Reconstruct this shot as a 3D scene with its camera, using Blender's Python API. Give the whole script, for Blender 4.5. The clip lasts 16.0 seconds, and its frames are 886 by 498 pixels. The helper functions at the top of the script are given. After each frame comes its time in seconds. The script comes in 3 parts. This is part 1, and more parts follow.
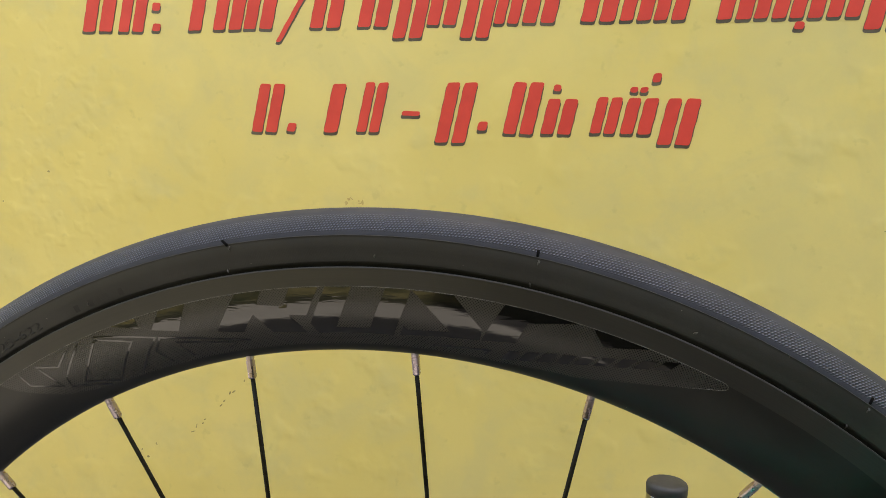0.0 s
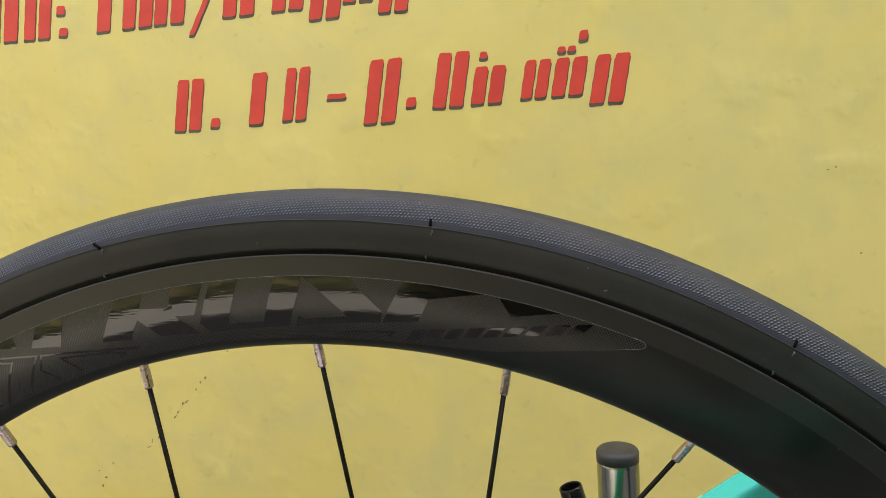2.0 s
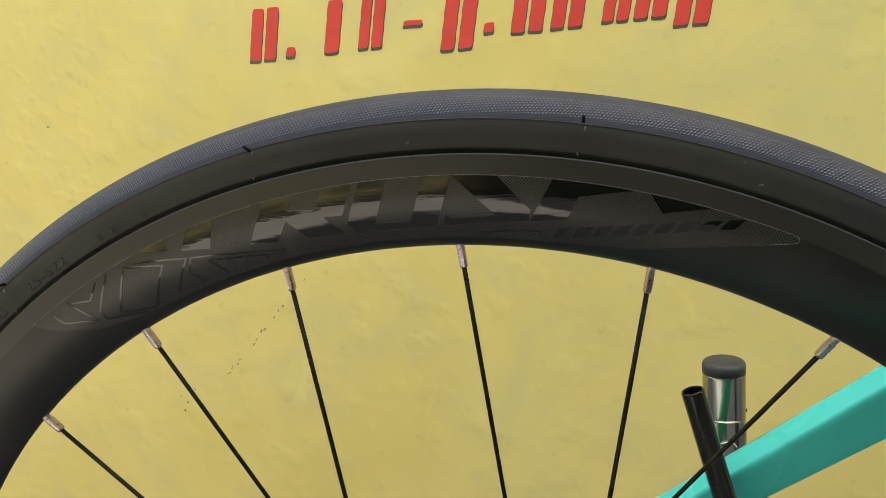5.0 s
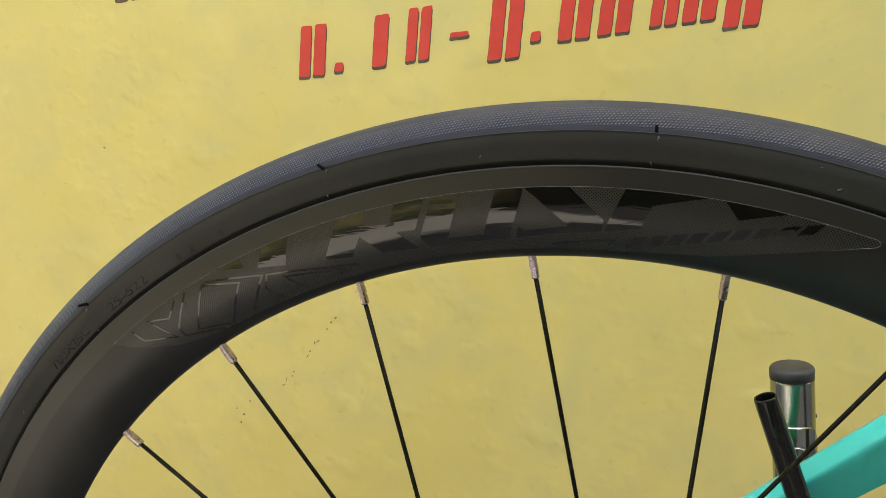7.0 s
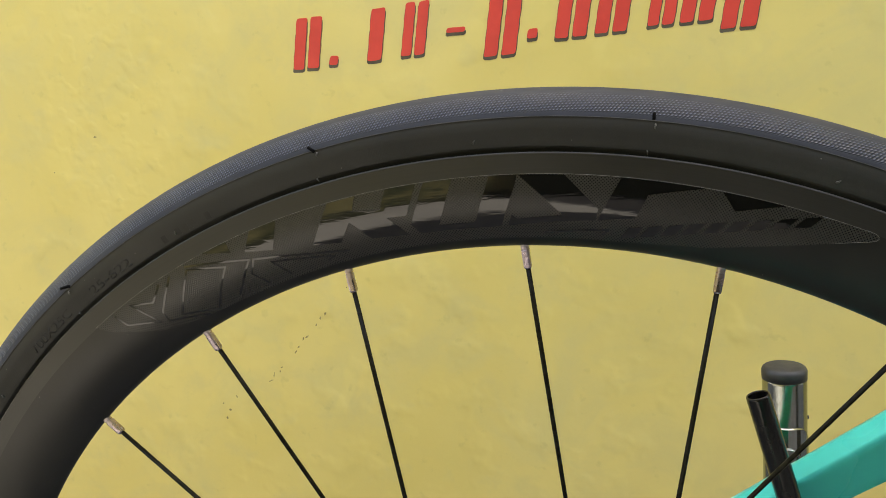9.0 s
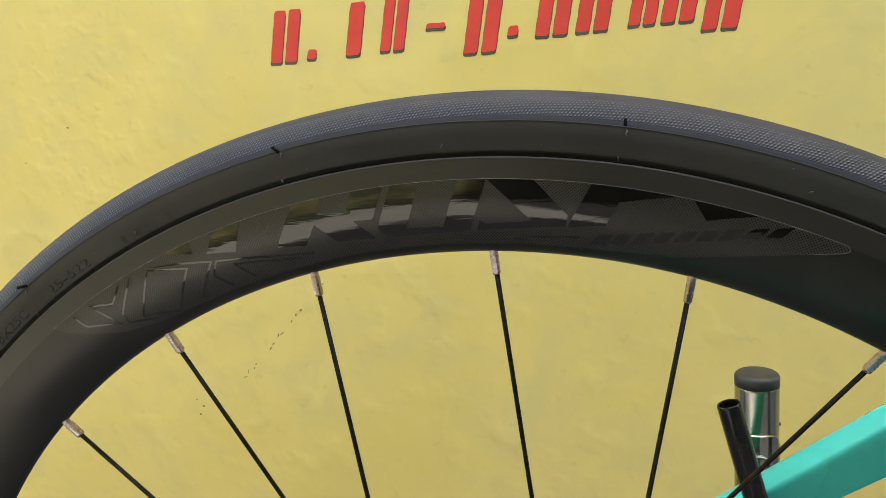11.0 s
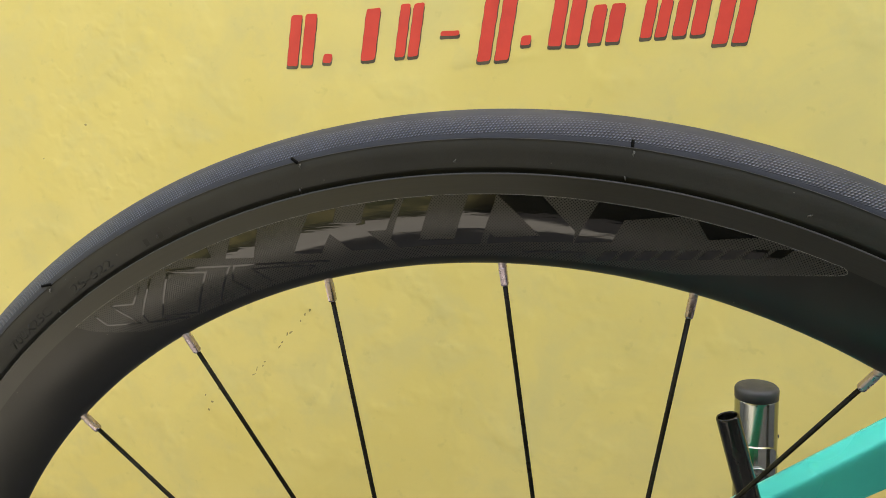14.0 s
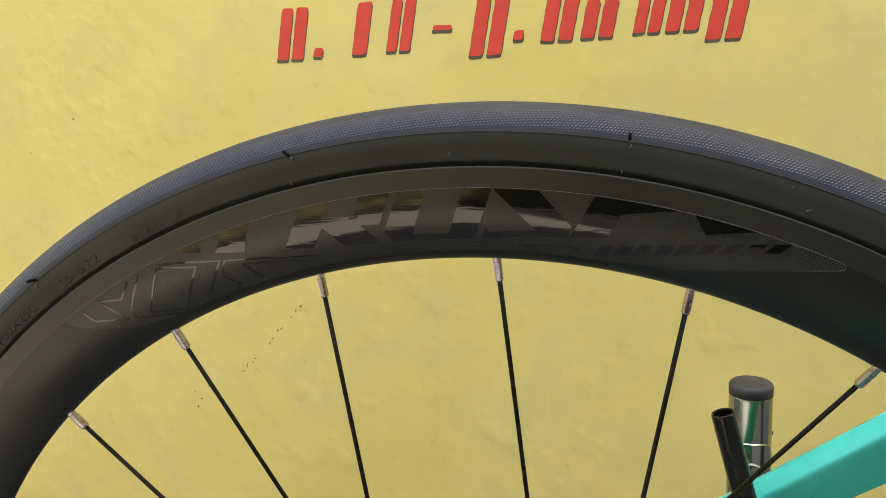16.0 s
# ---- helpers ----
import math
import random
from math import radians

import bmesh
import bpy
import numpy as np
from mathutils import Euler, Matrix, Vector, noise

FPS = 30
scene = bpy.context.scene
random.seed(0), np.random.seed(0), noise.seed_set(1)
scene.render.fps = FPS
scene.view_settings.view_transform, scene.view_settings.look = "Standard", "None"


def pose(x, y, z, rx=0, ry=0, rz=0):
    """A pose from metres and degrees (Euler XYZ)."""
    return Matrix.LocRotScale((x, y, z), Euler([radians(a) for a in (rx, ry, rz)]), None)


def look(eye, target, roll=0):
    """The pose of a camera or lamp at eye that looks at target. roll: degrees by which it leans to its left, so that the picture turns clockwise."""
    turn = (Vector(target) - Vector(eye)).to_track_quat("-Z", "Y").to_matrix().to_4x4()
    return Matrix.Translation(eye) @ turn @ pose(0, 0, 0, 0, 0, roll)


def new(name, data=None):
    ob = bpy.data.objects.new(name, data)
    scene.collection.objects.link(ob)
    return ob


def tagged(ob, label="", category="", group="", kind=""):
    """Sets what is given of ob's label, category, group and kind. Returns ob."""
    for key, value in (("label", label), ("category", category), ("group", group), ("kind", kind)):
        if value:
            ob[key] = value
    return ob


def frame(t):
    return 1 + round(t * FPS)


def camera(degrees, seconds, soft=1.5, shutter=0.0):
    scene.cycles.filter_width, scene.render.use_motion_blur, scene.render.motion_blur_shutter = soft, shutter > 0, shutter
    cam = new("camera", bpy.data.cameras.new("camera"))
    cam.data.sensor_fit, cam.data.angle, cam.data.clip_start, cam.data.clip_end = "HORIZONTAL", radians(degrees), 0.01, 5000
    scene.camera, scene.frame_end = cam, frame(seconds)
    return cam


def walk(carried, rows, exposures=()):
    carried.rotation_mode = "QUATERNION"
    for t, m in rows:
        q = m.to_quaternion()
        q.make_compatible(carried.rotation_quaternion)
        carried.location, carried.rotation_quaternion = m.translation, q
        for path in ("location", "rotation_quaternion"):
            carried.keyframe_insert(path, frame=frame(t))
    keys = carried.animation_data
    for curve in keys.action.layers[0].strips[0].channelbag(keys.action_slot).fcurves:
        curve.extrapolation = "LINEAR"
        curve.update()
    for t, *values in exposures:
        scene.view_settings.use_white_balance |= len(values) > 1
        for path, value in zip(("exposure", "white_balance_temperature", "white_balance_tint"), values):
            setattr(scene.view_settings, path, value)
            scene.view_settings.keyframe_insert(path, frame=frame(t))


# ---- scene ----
cam = camera(58.83, 16.0, soft=0.6)
# seconds, x, y, z, then turns about x, y, z in degrees
ROWS = [
    (0.0, 0.0904, -0.3160, 0.6942, 83.36, -1.62, 13.08),
    (0.5, 0.1092, -0.3123, 0.6911, 83.91, -1.32, 11.90),
    (1.0, 0.1231, -0.3000, 0.6886, 84.77, 0.30, 11.57),
    (1.5, 0.1324, -0.2886, 0.6913, 83.74, 3.07, 10.70),
    (2.0, 0.1159, -0.2885, 0.6869, 82.26, 3.88, 10.67),
    (2.5, 0.0979, -0.2815, 0.6784, 80.35, 3.85, 10.77),
    (3.0, 0.0821, -0.2854, 0.6639, 78.09, 3.21, 11.19),
    (5.5, 0.0725, -0.3068, 0.6755, 78.76, 5.00, 13.22),
    (6.0, 0.0679, -0.3103, 0.6761, 78.97, 5.62, 13.55),
    (6.5, 0.0621, -0.3156, 0.6762, 79.21, 5.94, 14.55),
    (7.0, 0.0617, -0.3101, 0.6773, 79.33, 6.25, 15.06),
    (7.5, 0.0579, -0.3065, 0.6723, 79.37, 6.13, 15.38),
    (8.0, 0.0606, -0.3041, 0.6730, 79.49, 5.75, 15.19),
    (8.5, 0.0615, -0.3050, 0.6719, 79.61, 5.35, 14.98),
    (9.0, 0.0604, -0.3058, 0.6700, 79.58, 4.98, 14.74),
    (11.5, 0.0692, -0.2961, 0.6749, 78.93, 3.98, 13.68),
    (12.0, 0.0740, -0.2965, 0.6801, 78.90, 3.91, 13.82),
    (12.5, 0.0726, -0.3028, 0.6806, 78.99, 3.81, 14.07),
    (13.0, 0.0714, -0.3050, 0.6794, 78.99, 3.47, 14.34),
    (13.5, 0.0678, -0.3061, 0.6778, 78.92, 3.02, 14.62),
    (14.0, 0.0662, -0.3064, 0.6788, 79.04, 2.73, 14.53),
    (14.5, 0.0659, -0.3036, 0.6774, 79.02, 2.63, 14.48),
    (15.0, 0.0675, -0.3028, 0.6786, 79.04, 2.50, 14.23),
    (15.5, 0.0661, -0.3027, 0.6771, 78.92, 2.45, 14.04),
    (16.0, 0.0638, -0.3027, 0.6773, 78.77, 2.53, 13.86),
]
# seconds, stops, tint: the picture brightens and cools as the lens comes up, and flushes warm near the end
LIGHT = ((0.0, 3.54, 11.0), (1.0, 3.58, 10.8), (2.0, 3.62, 9.9), (3.0, 3.83, 8.8), (5.5, 3.66, 9.1), (9.0, 3.65, 9.1), (12.4, 3.75, 9.2),
         (12.8, 3.76, 10.0), (13.2, 3.81, 10.1), (13.5, 3.79, 9.6), (14.0, 3.73, 8.9), (15.0, 3.75, 8.9), (16.0, 3.73, 8.9))
walk(cam, [(t, pose(x, y, z, rx, ry, rz)) for t, x, y, z, rx, ry, rz in ROWS], [(t, stops, 8500, tint) for t, stops, tint in LIGHT])

# ---- light ----
SUN_UP, SUN_ROUND = 64.0, 25.0
world = bpy.data.worlds.new("overcast_sky")
scene.world = world
world.use_nodes = True
wn = world.node_tree.nodes
sky = wn.new("ShaderNodeTexSky")
sky.sky_type = "NISHITA"
sky.sun_disc = False
sky.sun_elevation, sky.sun_rotation = radians(SUN_UP), radians(SUN_ROUND)
sky.dust_density, sky.air_density, sky.ozone_density = 4.0, 1.0, 1.0
world.node_tree.links.new(sky.outputs[0], wn["Background"].inputs[0])
wn["Background"].inputs[1].default_value = 0.10
sun_data = bpy.data.lights.new("sun", "SUN")
sun_data.energy, sun_data.angle, sun_data.color = 5.0, radians(0.6), (1.0, 0.95, 0.87)
sun = new("sun", sun_data)
sr, su = radians(SUN_ROUND), radians(SUN_UP)
toward = Vector((math.sin(sr) * math.cos(su), math.cos(sr) * math.cos(su), math.sin(su)))
sun.matrix_world = look(toward * 20, (0, 0, 0))


# ---- materials ----
class Mat:
    """A small node-material writer."""

    def __init__(self, name, color=(0.5, 0.5, 0.5), rough=0.5, metal=0.0, spec=0.5):
        self.mat = bpy.data.materials.new(name)
        self.mat.use_nodes = True
        self.n, self.l = self.mat.node_tree.nodes, self.mat.node_tree.links
        self.b = self.n["Principled BSDF"]
        self.b.inputs["Base Color"].default_value = (*color, 1)
        self.b.inputs["Roughness"].default_value = rough
        self.b.inputs["Metallic"].default_value = metal
        self.b.inputs["Specular IOR Level"].default_value = spec
        self.height = None

    def put(self, value, socket):
        if isinstance(value, (int, float)):
            socket.default_value = value
        elif isinstance(value, tuple):
            socket.default_value = (*value, 1) if len(value) == 3 and len(socket.default_value) == 4 else value
        else:
            self.l.new(value, socket)

    def coord(self, kind="Object"):
        return self.n.new("ShaderNodeTexCoord").outputs[kind]

    def noise(self, scale, detail=4, rough=0.55, vec=None, dist=0.0):
        t = self.n.new("ShaderNodeTexNoise")
        t.inputs["Scale"].default_value, t.inputs["Detail"].default_value = scale, detail
        t.inputs["Roughness"].default_value, t.inputs["Distortion"].default_value = rough, dist
        self.l.new(vec or self.coord(), t.inputs["Vector"])
        return t.outputs["Fac"]

    def voronoi(self, scale, vec=None):
        t = self.n.new("ShaderNodeTexVoronoi")
        t.inputs["Scale"].default_value = scale
        self.l.new(vec or self.coord(), t.inputs["Vector"])
        return t.outputs["Distance"]

    def specks(self, scale, size, share):
        """Scattered grains of dust: size is a share of the cell, thinned out by a broad noise."""
        grain = self.band(self.voronoi(scale), size * 0.6, size, 1.0, 0.0)
        return self.math("MULTIPLY", grain, self.band(self.noise(scale * 0.35, 2), share, share + 0.08))

    def math(self, op, a, b=0.0, c=0.0):
        m = self.n.new("ShaderNodeMath")
        m.operation = op
        for v, s in zip((a, b, c), m.inputs):
            self.put(v, s)
        return m.outputs[0]

    def band(self, v, lo, hi, out0=0.0, out1=1.0):
        m = self.n.new("ShaderNodeMapRange")
        m.interpolation_type = "SMOOTHSTEP"
        for v_, s in zip((v, lo, hi, out0, out1), m.inputs):
            self.put(v_, s)
        return m.outputs[0]

    def split(self, vec):
        s = self.n.new("ShaderNodeSeparateXYZ")
        self.l.new(vec, s.inputs[0])
        return s.outputs

    def scaled(self, vec, xyz):
        m = self.n.new("ShaderNodeMapping")
        m.inputs["Scale"].default_value = xyz
        self.l.new(vec, m.inputs["Vector"])
        return m.outputs[0]

    def mix(self, fac, a, b):
        m = self.n.new("ShaderNodeMix")
        m.data_type = "RGBA"
        self.put(fac, m.inputs[0])
        self.put(a, m.inputs[6])
        self.put(b, m.inputs[7])
        return m.outputs[2]

    def color(self, v):
        self.put(v, self.b.inputs["Base Color"])

    def rough(self, v):
        self.put(v, self.b.inputs["Roughness"])

    def bump(self, height, dist, strength=1.0):
        m = self.n.new("ShaderNodeBump")
        m.inputs["Distance"].default_value, m.inputs["Strength"].default_value = dist, strength
        self.put(height, m.inputs["Height"])
        if self.height:
            self.l.new(self.height, m.inputs["Normal"])
        self.height = m.outputs[0]
        self.l.new(self.height, self.b.inputs["Normal"])


def make_wall_paint():
    m = Mat("yellow_wall_paint", rough=0.62, spec=0.3)
    pos = m.coord()
    big, mid = m.noise(2.6, 4, 0.6), m.noise(11, 5, 0.6, dist=0.6)
    base = m.mix(m.band(big, 0.34, 0.66), (0.66, 0.515, 0.148), (0.71, 0.565, 0.188))
    # cloudy patches where thin later coats lie over the first
    base = m.mix(m.band(mid, 0.42, 0.70, 0, 0.65), base, (0.60, 0.500, 0.190))
    base = m.mix(m.band(m.noise(26, 4, 0.6), 0.52, 0.74, 0, 0.40), base, (0.57, 0.475, 0.190))
    base = m.mix(m.band(m.noise(17, 3, 0.5, dist=0.8), 0.58, 0.72, 0, 0.35), base, (0.74, 0.60, 0.19))
    drip = m.noise(6, 6, 0.7, m.scaled(pos, (1, 1, 0.25)))
    base = m.mix(m.band(drip, 0.58, 0.78, 0, 0.22), base, (0.55, 0.46, 0.19))
    # small dull pits
    pit = m.band(m.noise(70, 3, 0.55), 0.64, 0.76, 0, 1)
    base = m.mix(m.math("MULTIPLY", pit, 0.2), base, (0.40, 0.33, 0.11))
    m.color(base)
    m.rough(m.band(mid, 0.3, 0.7, 0.5, 0.7))
    m.bump(m.noise(9, 3, 0.5), 0.0022, 0.5)
    m.bump(m.band(m.noise(30, 2, 0.4), 0.50, 0.80), 0.0012, 0.6)
    # a rough streak of plaster crumbs under the paint
    x, _, z = m.split(pos)
    dx = m.math("MULTIPLY", m.math("ADD", x, 0.478), 12.0)
    dz = m.math("MULTIPLY", m.math("SUBTRACT", z, 0.702), 5.0)
    far = m.math("ADD", m.math("MULTIPLY", dx, dx), m.math("MULTIPLY", dz, dz))
    near = m.math("MAXIMUM", m.band(far, 0.15, 1.3, 1.0, 0.0), m.band(m.noise(3.3, 2), 0.55, 0.72, 0.0, 0.10))
    crumbs = m.band(m.noise(72, 1, 0.4), 0.50, 0.80)
    m.bump(m.math("MULTIPLY", crumbs, near), 0.0018, 0.22)
    m.bump(m.noise(300, 3), 0.00012, 0.4)
    return m.mat


def make_sign_paint(name, c0, c1):
    m = Mat(name, rough=0.5, spec=0.4)
    m.color(m.mix(m.band(m.noise(35, 4, 0.6), 0.35, 0.7), c0, c1))
    m.bump(m.noise(14, 4, 0.6), 0.0022, 0.7)
    m.bump(m.noise(240, 3), 0.0002, 0.6)
    return m.mat


def make_tread():
    """Fine knurled rubber: u runs round the tyre, v across it, both in metres."""
    m = Mat("knurled_tread_rubber", (0.04, 0.041, 0.045), 0.5, spec=0.38)
    u, v, _ = m.split(m.coord("UV"))
    av = m.math("ABSOLUTE", v)
    ridge = m.math("SINE", m.math("MULTIPLY", m.math("MULTIPLY_ADD", av, 0.74, u), 2 * math.pi / 0.00124))
    notch = m.math("SINE", m.math("MULTIPLY", m.math("MULTIPLY_ADD", u, 0.06, av), 2 * math.pi / 0.00104))
    dots = m.math("MULTIPLY", m.math("MULTIPLY_ADD", ridge, 0.5, 0.5), m.math("MULTIPLY_ADD", notch, 0.36, 0.64))
    patchy = m.band(m.noise(45, 3), 0.3, 0.7, 0.75, 1.0)
    mask = m.math("MULTIPLY", m.band(av, 0.0064, 0.0076), m.math("SUBTRACT", 1.0, m.band(av, 0.0142, 0.0152)))
    relief = m.math("MULTIPLY", m.math("MULTIPLY", dots, patchy), mask)
    m.bump(relief, 0.00040, 0.9)
    m.bump(m.noise(900, 3), 0.00006, 0.5)
    dust = m.math("MULTIPLY", m.specks(170, 0.055, 0.5), 0.8)
    col = m.mix(m.band(m.noise(25, 4), 0.35, 0.7), (0.0140, 0.0168, 0.0255), (0.0190, 0.0226, 0.0340))
    # shade in the valleys and sky glints on the tops, put into the colour
    valley = m.math("MULTIPLY", mask, m.math("SUBTRACT", 1.0, m.band(dots, 0.10, 0.45)))
    col = m.mix(m.math("MULTIPLY", valley, 0.6), col, (0.008, 0.009, 0.012))
    col = m.mix(m.math("MULTIPLY", m.band(relief, 0.32, 0.78), 0.9), col, (0.094, 0.107, 0.150))
    m.color(m.mix(dust, col, (0.17, 0.17, 0.16)))
    m.rough(m.math("ADD", m.band(m.noise(30, 3), 0.3, 0.7, 0.40, 0.52), m.math("MULTIPLY_ADD", mask, -0.10, 0.14)))
    return m.mat


def make_sidewall():
    m = Mat("sidewall_rubber", (0.03, 0.03, 0.03), 0.55, spec=0.42)
    u, v, _ = m.split(m.coord("UV"))
    thread = m.math("SINE", m.math("MULTIPLY", m.math("ADD", u, m.math("MULTIPLY", v, 0.7)), 2 * math.pi / 0.0011))
    m.bump(thread, 0.00001, 0.4)
    m.bump(m.noise(180, 5, 0.65), 0.00022, 0.5)
    col = m.mix(m.band(m.noise(22, 5, 0.65), 0.35, 0.72), (0.0104, 0.0105, 0.0092), (0.0167, 0.0168, 0.0147))
    dust = m.math("MULTIPLY", m.specks(160, 0.05, 0.5), 0.55)
    m.color(m.mix(dust, col, (0.2, 0.19, 0.17)))
    m.rough(m.band(m.noise(18, 4), 0.3, 0.7, 0.48, 0.64))
    return m.mat


def make_rim():
    m = Mat("satin_black_rim", (0.025, 0.024, 0.022), 0.36, spec=0.38)
    smear = m.noise(28, 5, 0.65, dist=0.4)
    col = m.mix(m.band(smear, 0.35, 0.72), (0.0050, 0.0051, 0.0042), (0.0090, 0.0089, 0.0073))
    dust = m.math("MULTIPLY", m.specks(170, 0.05, 0.5), 0.7)
    m.color(m.mix(dust, col, (0.22, 0.2, 0.18)))
    m.rough(m.band(smear, 0.35, 0.7, 0.31, 0.44))
    m.bump(m.noise(700, 3), 0.00004, 0.5)
    return m.mat


def make_brake_track():
    m = Mat("machined_brake_track", (0.035, 0.033, 0.030), 0.45, metal=0.1, spec=0.52)
    u, v, _ = m.split(m.coord("UV"))
    comb = m.n.new("ShaderNodeCombineXYZ")
    m.l.new(m.math("MULTIPLY", u, 6.0), comb.inputs[0])
    m.l.new(m.math("MULTIPLY", v, 1800.0), comb.inputs[1])
    lines = m.noise(1.0, 3, 0.6, comb.outputs[0])
    m.bump(lines, 0.00002, 0.4)
    m.color(m.mix(m.band(lines, 0.3, 0.7), (0.0118, 0.0111, 0.0096), (0.0158, 0.0149, 0.0128)))
    m.rough(m.band(m.noise(14, 3), 0.3, 0.7, 0.32, 0.44))
    return m.mat


def make_decal():
    """Satin film with a screen of small dark dots."""
    m = Mat("dotted_decal_film", rough=0.36, spec=0.45)
    u, v, _ = m.split(m.coord("UV"))
    a = m.math("SINE", m.math("MULTIPLY", u, 2 * math.pi / 0.00122))
    b = m.math("SINE", m.math("MULTIPLY", v, 2 * math.pi / 0.00122))
    dots = m.band(m.math("MULTIPLY", a, b), 0.10, 0.60)
    tone = m.mix(m.band(m.noise(24, 4), 0.35, 0.7), (0.0135, 0.0129, 0.0109), (0.0185, 0.0176, 0.0150))
    m.color(m.mix(dots, tone, (0.0050, 0.0048, 0.0042)))
    m.rough(m.band(dots, 0, 1, 0.40, 0.22))
    m.bump(dots, 0.00001, -0.4)
    return m.mat


def make_gloss():
    m = Mat("gloss_black_film", (0.004, 0.004, 0.004), 0.04, spec=0.6)
    dust = m.math("MULTIPLY", m.specks(170, 0.05, 0.5), 0.7)
    m.color(m.mix(dust, (0.0025, 0.0025, 0.0025), (0.2, 0.185, 0.165)))
    ripple = m.noise(1.0, 3, 0.55, m.scaled(m.coord(), (55, 60, 420)), 0.4)
    m.bump(ripple, 0.00010, 0.55)
    m.rough(m.band(m.noise(60, 3), 0.3, 0.7, 0.015, 0.05))
    return m.mat


def make_plain(name, c0, c1, rough, metal=0.0, spec=0.5, scale=60, grain=0.0, coat=0.0):
    m = Mat(name, c0, rough, metal, spec)
    f = m.noise(scale, 4, 0.6)
    m.color(m.mix(m.band(f, 0.35, 0.7), c0, c1))
    m.rough(m.band(m.noise(scale * 0.6, 3), 0.3, 0.7, rough * 0.85, min(1.0, rough * 1.2)))
    if grain:
        m.bump(m.noise(scale * 6, 3), grain, 0.6)
    m.b.inputs["Coat Weight"].default_value = coat
    m.b.inputs["Coat Roughness"].default_value = 0.06
    return m.mat


def make_ground():
    m = Mat("concrete_pavement", rough=0.85, spec=0.3)
    col = m.mix(m.band(m.noise(1.6, 5, 0.6), 0.3, 0.7), (0.082, 0.088, 0.101), (0.115, 0.122, 0.137))
    # darker streaks along the alley, added to streak the reflections in the gloss film
    streak = m.noise(1.0, 4, 0.65, m.scaled(m.coord(), (1.3, 9.0, 1.0)), 0.3)
    col = m.mix(m.band(streak, 0.52, 0.66, 0, 0.35), col, (0.060, 0.057, 0.056))
    col = m.mix(m.band(m.noise(40, 4), 0.5, 0.8, 0, 0.5), col, (0.065, 0.061, 0.058))
    m.color(col)
    m.bump(m.noise(80, 4), 0.003, 0.6)
    return m.mat


WALL_PAINT = make_wall_paint()
RED_PAINT = make_sign_paint("red_sign_paint", (0.68, 0.055, 0.035), (0.60, 0.045, 0.03))
DROP_SHADOW_PAINT = make_sign_paint("grey_sign_paint", (0.075, 0.062, 0.040), (0.12, 0.10, 0.062))
TREAD, SIDEWALL, RIM, TRACK = make_tread(), make_sidewall(), make_rim(), make_brake_track()
DECAL, GLOSS = make_decal(), make_gloss()
NIPPLE = make_plain("nickel_nipple", (0.42, 0.36, 0.40), (0.32, 0.27, 0.30), 0.28, 1.0, scale=300)
SPOKE = make_plain("black_spoke_steel", (0.007, 0.0064, 0.0036), (0.013, 0.0118, 0.007), 0.26, 0.0, 0.09, scale=200)
TEAL = make_plain("teal_frame_paint", (0.010, 0.47, 0.430), (0.014, 0.51, 0.470), 0.30, 0.0, 0.3, scale=12, coat=0.10)
CHROME = make_plain("chrome_plate", (0.33, 0.35, 0.33), (0.27, 0.29, 0.27), 0.17, 1.0, scale=40)
CAP = make_plain("black_rubber_cap", (0.020, 0.021, 0.023), (0.030, 0.031, 0.033), 0.55, scale=120, grain=0.0002)
BLACK = make_plain("gloss_black_plastic", (0.006, 0.006, 0.006), (0.010, 0.010, 0.0095), 0.18, 0.0, 0.3, scale=80)
HAIR = make_plain("pale_rubber_flash", (0.03, 0.029, 0.026), (0.07, 0.067, 0.06), 0.6, scale=500)
SLIT = make_plain("dark_slit_rubber", (0.003, 0.003, 0.003), (0.004, 0.004, 0.004), 0.9, 0.0, 0.05, scale=300)
EMBOSS = make_plain("raised_rubber_marking", (0.0098, 0.0096, 0.0084), (0.0158, 0.0154, 0.0134), 0.58, 0.0, 0.36, scale=200)
MOULD = make_plain("tyre_mould_line", (0.030, 0.030, 0.030), (0.05, 0.05, 0.048), 0.5, 0.0, 0.4, scale=90)
EDGE = make_plain("clear_film_edge", (0.09, 0.085, 0.078), (0.14, 0.132, 0.12), 0.3, scale=200)
HUB = make_plain("black_hub_alloy", (0.02, 0.02, 0.02), (0.03, 0.03, 0.03), 0.35, 0.3, scale=90)
GRIME = make_plain("dark_scuff", (0.20, 0.155, 0.055), (0.40, 0.32, 0.115), 0.9, scale=200)
RUST = make_plain("brown_stain", (0.48, 0.33, 0.11), (0.56, 0.42, 0.14), 0.85, scale=120)
GROUND = make_ground()
DARK_WALL = make_plain("dark_green_render", (0.011, 0.014, 0.008), (0.022, 0.025, 0.014), 0.8, scale=9)
STREET = make_plain("green_yellow_render", (0.014, 0.022, 0.010), (0.128, 0.120, 0.062), 0.8, scale=8)


